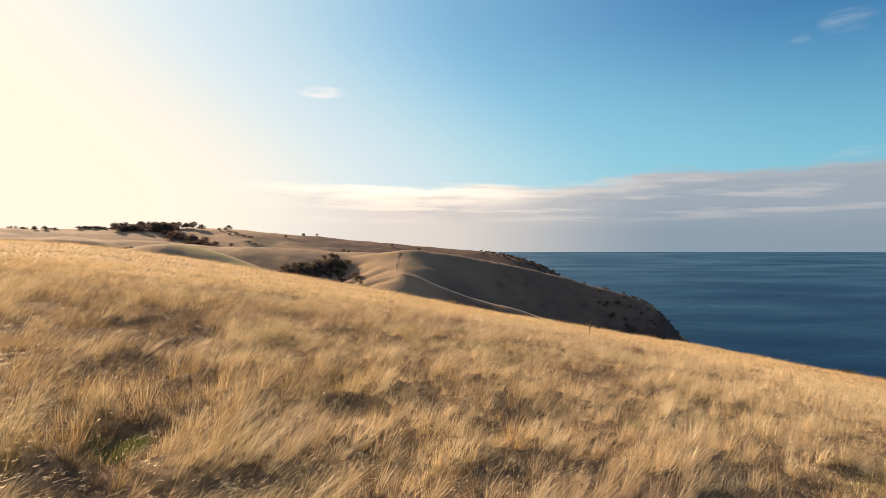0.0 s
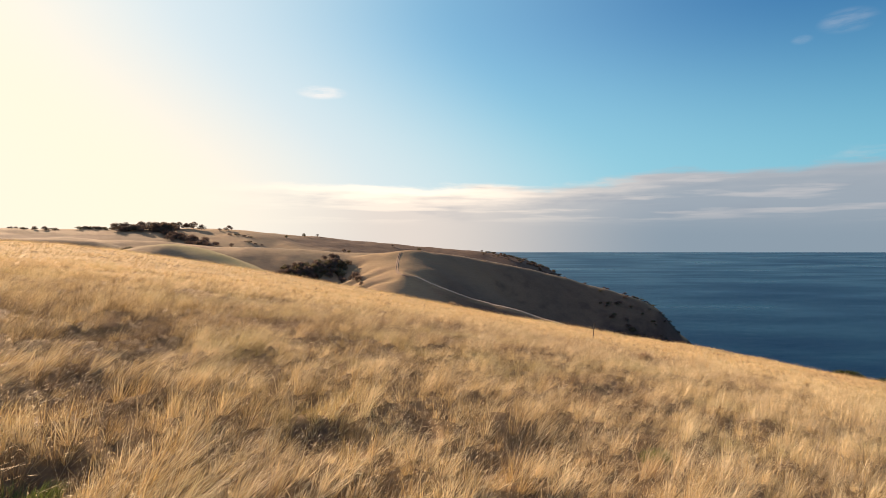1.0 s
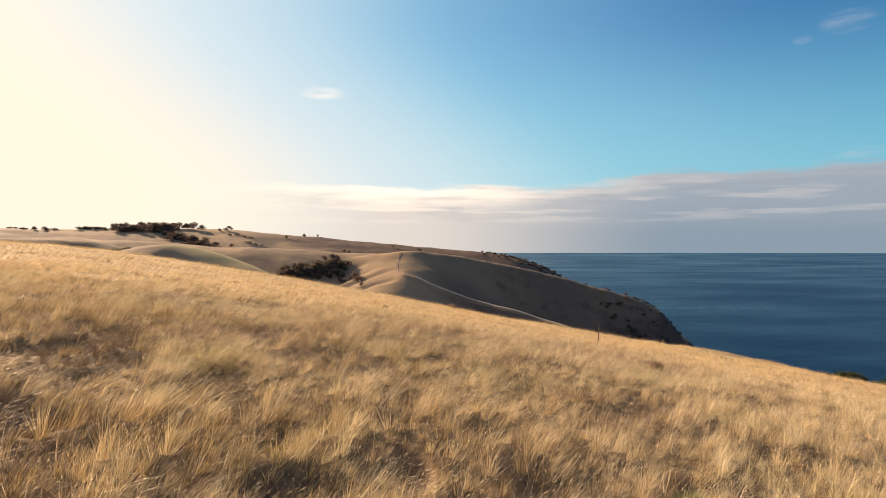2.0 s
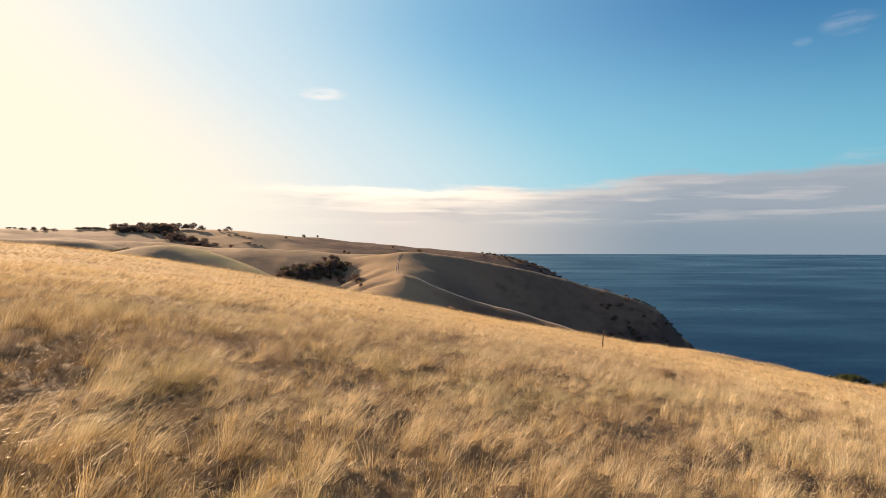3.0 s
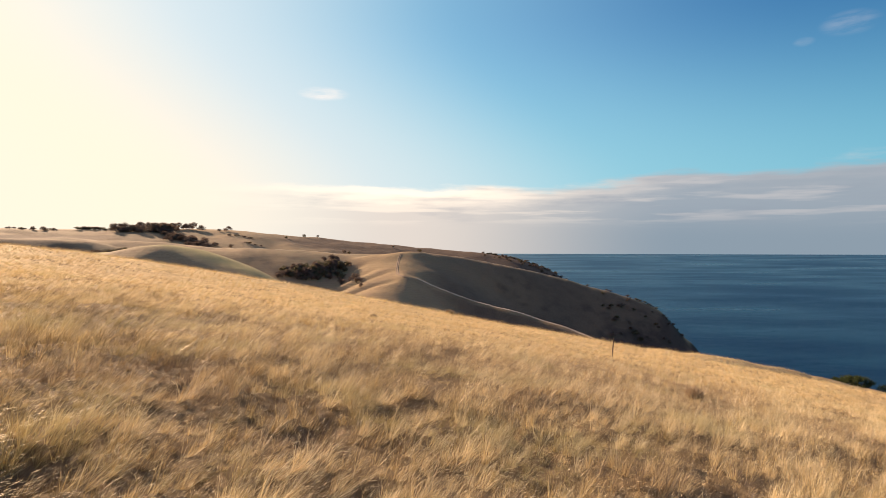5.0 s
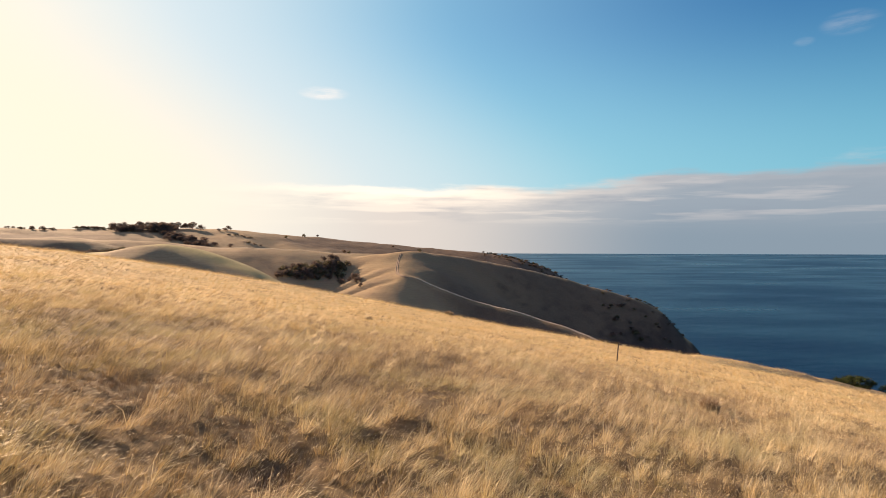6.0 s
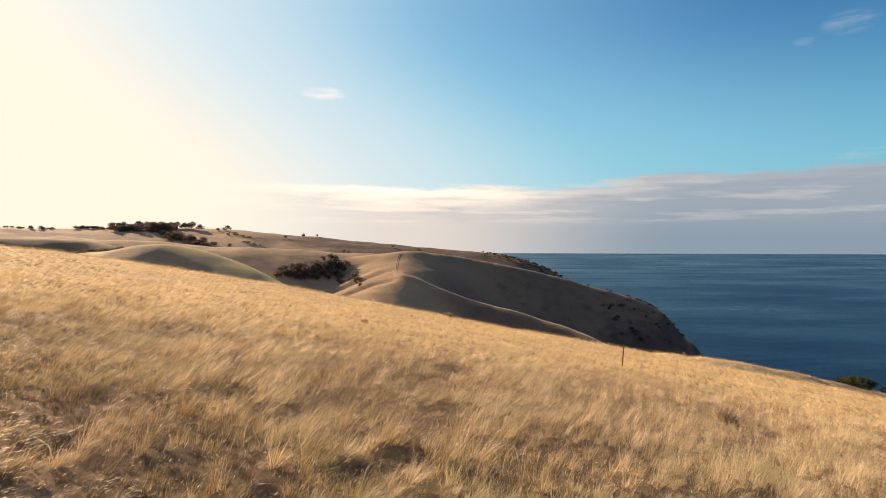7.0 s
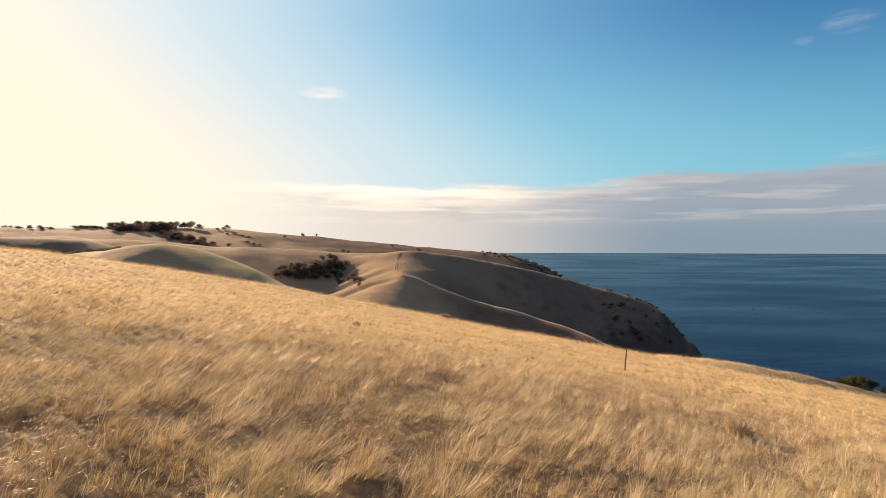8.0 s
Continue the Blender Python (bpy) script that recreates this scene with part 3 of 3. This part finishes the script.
    tall = (0.30 + 0.29 * mound * (1 - 0.5 * calm)) * (1 + (1.2 * jh - 0.6) * (1 - 0.7 * calm)) * (1 - 0.55 * gap) * (1 + 1.0 * hol * (1 - hol)) * np.where(stem, rng.uniform(0.8, 1.45, n), rng.uniform(0.35, 1.15, n))
    tall = np.clip(tall, 0.11, 0.8) * (1 - 0.2 * calm) * (1 - 0.25 * dead)
    # lean: wind to the right and ahead, out from the tuft, and by chance
    gust = 0.75 + 0.5 * lattice(x, y, 2.6, 25) + 0.25 * lattice(x, y, 0.9, 26)
    lx = gust * 0.85 + (jt - 0.4) * 0.5 + ox * 0.6 + outx * 0.5 + ux * 0.5 + rng.normal(0, 0.27, n) * wild
    ly = gust * 0.6 + (jy - 0.5) * 0.5 + oy * 0.5 + outy * 0.4 + uy * 0.5 + rng.normal(0, 0.27, n) * wild
    lean = np.maximum(1, np.hypot(lx, ly) / 1.25)
    lx, ly = lx / lean, ly / lean
    z = brow(x, y) - 0.03
    width = wide * np.maximum(0.0058, 0.00028 * np.abs(y)) * rng.uniform(0.5, 1.5, n)
    turn = rng.uniform(0, np.pi, n)
    side = np.stack([np.cos(turn) * width / 2, np.sin(turn) * width / 2, 0 * width], -1)
    root = np.stack([x, y, z], -1)
    fall = lx ** 2 + ly ** 2
    mid = root + np.stack([lx * 0.24, ly * 0.24, 0 * lx + 0.58], -1) * tall[:, None]
    ear = root + np.stack([lx * 0.55, ly * 0.55, np.maximum(0.5, 0.84 - 0.12 * fall)], -1) * tall[:, None]
    tip = root + np.stack([lx * 0.85, ly * 0.85, np.maximum(0.42, 1 - 0.22 * fall)], -1) * tall[:, None]
    ear = tip + (ear - tip) * np.minimum(1.0, rng.uniform(0.06, 0.13, n) * np.maximum(1, y / 25) / (0.35 * tall + 0.02))[:, None]
    even = 1 - 0.75 * calm
    # tone drops in gaps and hollows to stand for the shade there
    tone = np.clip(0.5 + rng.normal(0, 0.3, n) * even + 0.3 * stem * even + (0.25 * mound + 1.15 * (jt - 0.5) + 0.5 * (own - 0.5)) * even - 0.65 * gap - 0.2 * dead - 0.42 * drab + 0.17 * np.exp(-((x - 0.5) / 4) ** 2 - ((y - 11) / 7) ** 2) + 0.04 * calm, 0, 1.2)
    bent = keep & ~stem & (np.abs(y - 11) < 15) & (rng.rand(n) < 0.25)
    flat = keep & ~stem & ~bent
    stem &= keep
    # three kinds: straight blades, bent blades, stems with a seed head
    parts = [(flat, (root - side * 1.15, root + side * 1.15, tip), ((0, 1, 2),)),
             (bent, (root - side, root + side, mid + side * 0.9, mid - side * 0.9, tip), ((0, 1, 2), (0, 2, 3), (3, 2, 4))),
             (stem, (root - side * 0.35, root + side * 0.35, ear, ear * 0.6 + tip * 0.4 + side * 1.5, tip, ear * 0.6 + tip * 0.4 - side * 1.5), ((0, 1, 2), (2, 3, 5), (5, 3, 4)))]
    co, tris, tones, base = [], [], [], 0
    for which, corners, faces in parts:
        k = int(which.sum())
        co += [c[which] for c in corners]
        tones += [tone[which] + (0.2 if len(corners) == 6 and c > 1 else 0.0) for c in range(len(corners))]
        i = np.arange(k) + base
        tris += [np.stack([i + k * f for f in face], -1) for face in faces]
        base += k * len(corners)
    co, tris, tones = np.concatenate(co), np.concatenate(tris), np.concatenate(tones)
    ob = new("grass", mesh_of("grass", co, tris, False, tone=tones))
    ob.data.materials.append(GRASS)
    tagged(ob, "tall dry golden grass in wind-blown tussocks on the brow", "grass", kind="stuff")


BLADES, ROUND = 1400000, 140000
make_grass()


# ---- trees and scrub ----
def part(name, bm, mat, parent, label=""):
    me = bpy.data.meshes.new(name)
    bm.to_mesh(me)
    bm.free()
    me.materials.append(mat)
    ob = new(name, me)
    ob.parent = parent
    return tagged(ob, label)


def tube(bm, line, radii, sides=6):
    """A tapered limb along a line of points."""
    rings = []
    for i, p in enumerate(line):
        ahead = (line[min(i + 1, len(line) - 1)] - line[max(i - 1, 0)]).normalized()
        a = ahead.orthogonal().normalized()
        b = ahead.cross(a)
        rings.append([bm.verts.new(p + (a * math.cos(k * 2 * math.pi / sides) + b * math.sin(k * 2 * math.pi / sides)) * radii[i]) for k in range(sides)])
    for lower, upper in zip(rings, rings[1:]):
        for k in range(sides):
            bm.faces.new((lower[k], lower[(k + 1) % sides], upper[(k + 1) % sides], upper[k]))
    bm.faces.new(rings[-1])
    bm.faces.new(rings[0][::-1])


def make_tree(name, seed, stem, spread, leaves, leaf, mat):
    """A tree or shrub one metre high: trunk with limbs, and a crown of leaf sprays in uneven lobes. stem: where the crown begins."""
    rng = random.Random(seed)
    top = new(name)
    wood = bmesh.new()
    lobes = []
    lean = Vector((rng.uniform(-0.06, 0.12), rng.uniform(-0.06, 0.06), 0))
    tube(wood, [Vector((0, 0, -0.12)), Vector((0, 0, stem * 0.5)) + lean * 0.5, Vector((0, 0, max(stem, 0.2))) + lean], (0.045, 0.035, 0.028))
    for i in range(rng.randint(5, 7)):
        a = i * 2.4 + rng.uniform(-0.4, 0.4)
        out = spread * rng.uniform(0.25, 0.75)
        end = Vector((math.cos(a) * out, math.sin(a) * out, stem + (1 - stem) * rng.uniform(0.2, 0.75))) + lean
        start = Vector((0, 0, max(stem * 0.8, 0.05))) + lean * 0.8
        tube(wood, [start, start.lerp(end, 0.5) + Vector((0, 0, 0.04)), end], (0.024, 0.016, 0.008), 5)
        lobes.append((end, spread * rng.uniform(0.4, 0.58)))
    lobes.append((Vector((0, 0, 0.78)) + lean, spread * 0.5))
    part("trunk", wood, BARK, top)
    crown = bmesh.new()
    for i in range(leaves):
        c, r = lobes[i % len(lobes)]
        d = Vector((rng.gauss(0, 1), rng.gauss(0, 1), rng.gauss(0, 1))).normalized() * r * rng.uniform(0.35, 1.08)
        p = c + Vector((d.x, d.y, d.z * 0.85))
        p.z = min(max(p.z, 0.02), 1.02)
        u = Vector((rng.gauss(0, 1), rng.gauss(0, 1), rng.gauss(0, 0.7))).normalized() * leaf * rng.uniform(0.6, 1.3)
        v = u.orthogonal().normalized() * leaf * rng.uniform(0.3, 0.6)
        crown.faces.new([crown.verts.new(q) for q in (p - u, p + v, p + u, p - v)])
    part("crown", crown, mat, top)
    return top


TREES = [make_tree("tree", 40 + k, 0.2, 0.6, 280, 0.11, LEAF) for k in range(3)]
SHRUBS = [make_tree("shrub", 50 + k, 0.05, 0.62, 230, 0.12, LEAF if k < 2 else LEAF_OLIVE) for k in range(3)]
BUSHES = [make_tree("coastal_bush", 60 + k, 0.12, 0.62, 900, 0.06, LEAF_GREEN) for k in range(2)]
unused = set(TREES + SHRUBS + BUSHES)
rnd = random.Random(5)


def plant(kinds, x, y, height, label, category, group, wide=1.0):
    """One tree at a place on the land: the first of its kind is the model itself, the rest are copies of it."""
    kind = rnd.choice(kinds)
    z = float(land(np.array([x]), np.array([y]))[0])
    m = pose(x, y, z - 0.02 * height, 0, 0, rnd.uniform(0, 360)) @ Matrix.Diagonal((height * wide, height * wide, height, 1))
    if kind in unused:
        unused.discard(kind)
        kind.matrix_basis = m
        ob = kind
    else:
        keep = kind.scale.copy()
        kind.scale = (1, 1, 1)
        ob = copy_thing(kind, m)
        kind.scale = keep
    tagged(ob, label, category, group)


def stand(kinds, a, b, spread, n, size, label, category, group, wide=1.0):
    """A stand of trees along a line from a to b."""
    for i in range(n):
        s = (i + rnd.random()) / n
        x, y = a[0] + (b[0] - a[0]) * s + rnd.gauss(0, spread), a[1] + (b[1] - a[1]) * s + rnd.gauss(0, spread)
        plant(kinds, x, y, size * rnd.uniform(0.65, 1.2), label, category, group, wide)


GROVE = "dark evergreen tree in the grove on the far ridge"
stand(TREES, (-515, 880), (-440, 890), 7, 36, 11.5, GROVE, "tree", "grove on the far ridge", 1.25)
stand(TREES, (-450, 872), (-345, 806), 9, 56, 7.5, GROVE, "tree", "grove on the far ridge", 1.4)
stand(TREES, (-462, 915), (-425, 930), 5, 10, 11, GROVE, "tree", "grove on the far ridge")
stand(SHRUBS, (-575, 868), (-500, 893), 4, 40, 4.2, "dark shrub in a hedge line along the ridge top", "shrub", "hedge on the far ridge", 2.1)
stand(SHRUBS, (-660, 800), (-590, 850), 4, 24, 2.8, "low dark shrub along the far ridge top", "shrub", "hedge on the far ridge", 1.8)
for x, y, h in ((-612, 826, 6), (-603, 832, 6.5), (-407, 925, 10), (-379, 932, 5), (-369, 945, 9)):
    plant(TREES, x, y, h, "lone spreading tree on the bare ridge top", "tree", "lone trees on the far ridge", 1.2)
stand(SHRUBS, (-352, 905), (-318, 915), 3, 10, 2.2, "low dusky scrub in a patch on the pasture", "shrub", "scrub patches on the pasture", 2.4)
stand(SHRUBS, (-312, 868), (-284, 872), 3, 8, 1.8, "low dusky scrub in a patch on the pasture", "shrub", "scrub patches on the pasture", 2.6)
for x, y, h in ((-316, 820, 6), (-278, 975, 5), (-262, 1035, 6), (-243, 1060, 5), (-168, 930, 6), (-160, 935, 5), (-98, 1060, 5), (-29, 644, 4)):
    plant(SHRUBS, x, y, h, "lone dark shrub on the dry pasture", "shrub", "lone shrubs on the pasture", 1.1)
stand(SHRUBS, (-116, 596), (-150, 560), 7, 60, 6.0, "dusky scrub tree crowding the gully of the headland", "shrub", "scrub in the gully", 1.25)
stand(SHRUBS, (-108, 618), (-158, 552), 8, 60, 6.5, "dusky scrub tree crowding the gully of the headland", "shrub", "scrub in the gully", 1.1)
for x, y, h in ((-108, 582, 6), (-104, 564, 6), (-107, 572, 5), (-92, 569, 7), (-95, 562, 5), (-87, 553, 6), (-79, 528, 4), (-84, 556, 4)):
    plant(SHRUBS, x, y, h, "round dark shrub on the sunlit grass slope", "shrub", "shrubs on the lit slope", 1.1)
stand(SHRUBS, (80, 1140), (250, 1118), 5, 50, 3.4, "wind-clipped dark shrub on the seaward end of the ridge", "shrub", "scrub on the ridge end", 1.9)
stand(SHRUBS, (95, 1110), (215, 1085), 12, 38, 3.2, "wind-clipped dark shrub on the seaward end of the ridge", "shrub", "scrub on the ridge end", 1.9)
for x, y, h in ((183, 711, 2.6), (207, 709, 2.2), (212, 709, 2.4), (232, 705, 3), (247, 702, 2.4), (252, 700, 2.6), (258, 699, 2.2), (266, 696, 2.6), (215, 675, 5), (221, 644, 5), (226, 640, 4), (191, 630, 5), (200, 652, 4)):
    plant(SHRUBS, x, y, h, "dark salt-pruned shrub on the shaded cape slope", "shrub", "shrubs on the cape", 1.9)
stand(SHRUBS, (232, 702), (300, 680), 2.5, 14, 2.6, "dark salt-pruned shrub on the edge of the cape", "shrub", "shrubs on the cape", 1.7)
stand(SHRUBS, (190, 672), (272, 660), 12, 18, 2.8, "dark salt-pruned shrub on the shaded cape slope", "shrub", "shrubs on the cape", 1.8)
stand(SHRUBS, (-232, 361), (-203, 365), 4, 14, 3, "dusky shrub on the near side of the fold hill", "shrub", "scrub on the fold hill", 2.0)
stand(SHRUBS, (62, 462), (74, 468), 2, 4, 4, "low dark shrub at the foot of the spur", "shrub", "scrub under the spur", 1.5)
for i in range(16):
    s = i / 15
    x, y = 254 + 46 * s + rnd.uniform(-3, 3), 373 - 42 * s + rnd.uniform(-4, 4)
    plant(BUSHES, x, y, rnd.uniform(6, 9.5) if i else 5, "dense olive-green coastal bush on the low shore spur", "bush", "bushes on the shore spur", 1.1)


# ---- small things on the brow ----
def clump(name, x, y, n, reach, height, width, mat, label, category, group, seed):
    """A clump of blades that leans out from its middle."""
    rng = np.random.RandomState(seed)
    r, a = reach * np.sqrt(rng.rand(n)), rng.uniform(0, 2 * np.pi, n)
    ox, oy = r * np.cos(a), r * np.sin(a)
    z = brow(x + ox, y + oy) - 0.03
    tall = height * rng.uniform(0.55, 1.1, n) * (1 - 0.4 * r / reach)
    root = np.stack([ox, oy, z - z.min()], -1)
    turn = rng.uniform(0, np.pi, n)
    side = np.stack([np.cos(turn), np.sin(turn), 0 * turn], -1) * width / 2
    lx, ly = ox / reach * 0.5 + rng.normal(0.12, 0.2, n), oy / reach * 0.5 + rng.normal(0, 0.2, n)
    mid = root + np.stack([lx * 0.3, ly * 0.3, 0 * lx + 0.6], -1) * tall[:, None]
    tip = root + np.stack([lx, ly, 0.95 + 0 * lx], -1) * tall[:, None]
    i = np.arange(n)
    tris = np.concatenate([np.stack([i, i + n, i + 2 * n], -1), np.stack([i, i + 2 * n, i + 3 * n], -1), np.stack([i + 3 * n, i + 2 * n, i + 4 * n], -1)])
    ob = new(name, mesh_of(name, np.concatenate([root - side, root + side, mid + side, mid - side, tip]), tris, False, tone=np.tile(rng.rand(n), 5)))
    ob.location = (x, y, float(z.min()))
    ob.data.materials.append(mat)
    tagged(ob, label, category, group)


for i, (x, y, h, r) in enumerate(((11.15, 31.4, 0.75, 0.3), (-4.6, 48.6, 0.4, 0.22), (1.2, 74.0, 0.75, 0.4))):
    clump("weed_clump", x, y, 500, r, h, 0.018, WEED, "withered brown weed standing in the dry grass", "weed", "weeds on the brow", 70 + i)
for i, (x, y, h, r) in enumerate(((-4.75, 7.9, 0.42, 0.4), (4.05, 11.6, 0.36, 0.25))):
    clump("green_tuft", x, y, 900, r, h, 0.007, GREEN_GRASS, "fresh green grass tuft in a hollow of dry grass", "grass tuft", "green tufts", 80 + i)


def make_post():
    """A thin weathered post, a little askew, with a split and chamfered head."""
    x, y = 13.45, 50.3
    top = new("fence_post")
    top.location = (x, y, float(brow(np.array([x]), np.array([y]))[0]))
    top.rotation_euler = (radians(1.5), radians(4.0), 0.4)
    rng = random.Random(3)
    bm = bmesh.new()
    rings = []
    for k in range(9):
        z = -0.45 + 1.95 * k / 8
        r = 0.048 - 0.006 * k / 8
        rings.append([bm.verts.new((math.cos(a) * r * rng.uniform(0.88, 1.08) + 0.006 * math.sin(k), math.sin(a) * r * rng.uniform(0.88, 1.08), z + (0.03 * math.cos(a) if k == 8 else 0))) for a in [i * math.pi / 5 for i in range(10)]])
    for lower, upper in zip(rings, rings[1:]):
        for k in range(10):
            bm.faces.new((lower[k], lower[(k + 1) % 10], upper[(k + 1) % 10], upper[k]))
    head = bm.verts.new((0.006, 0, 1.485))
    for k in range(10):
        bm.faces.new((rings[-1][k], rings[-1][(k + 1) % 10], head))
    bm.faces.new(rings[0][::-1])
    part("shaft", bm, POST, top)
    tagged(top, "thin weathered timber fence post leaning in the grass", "post")


make_post()
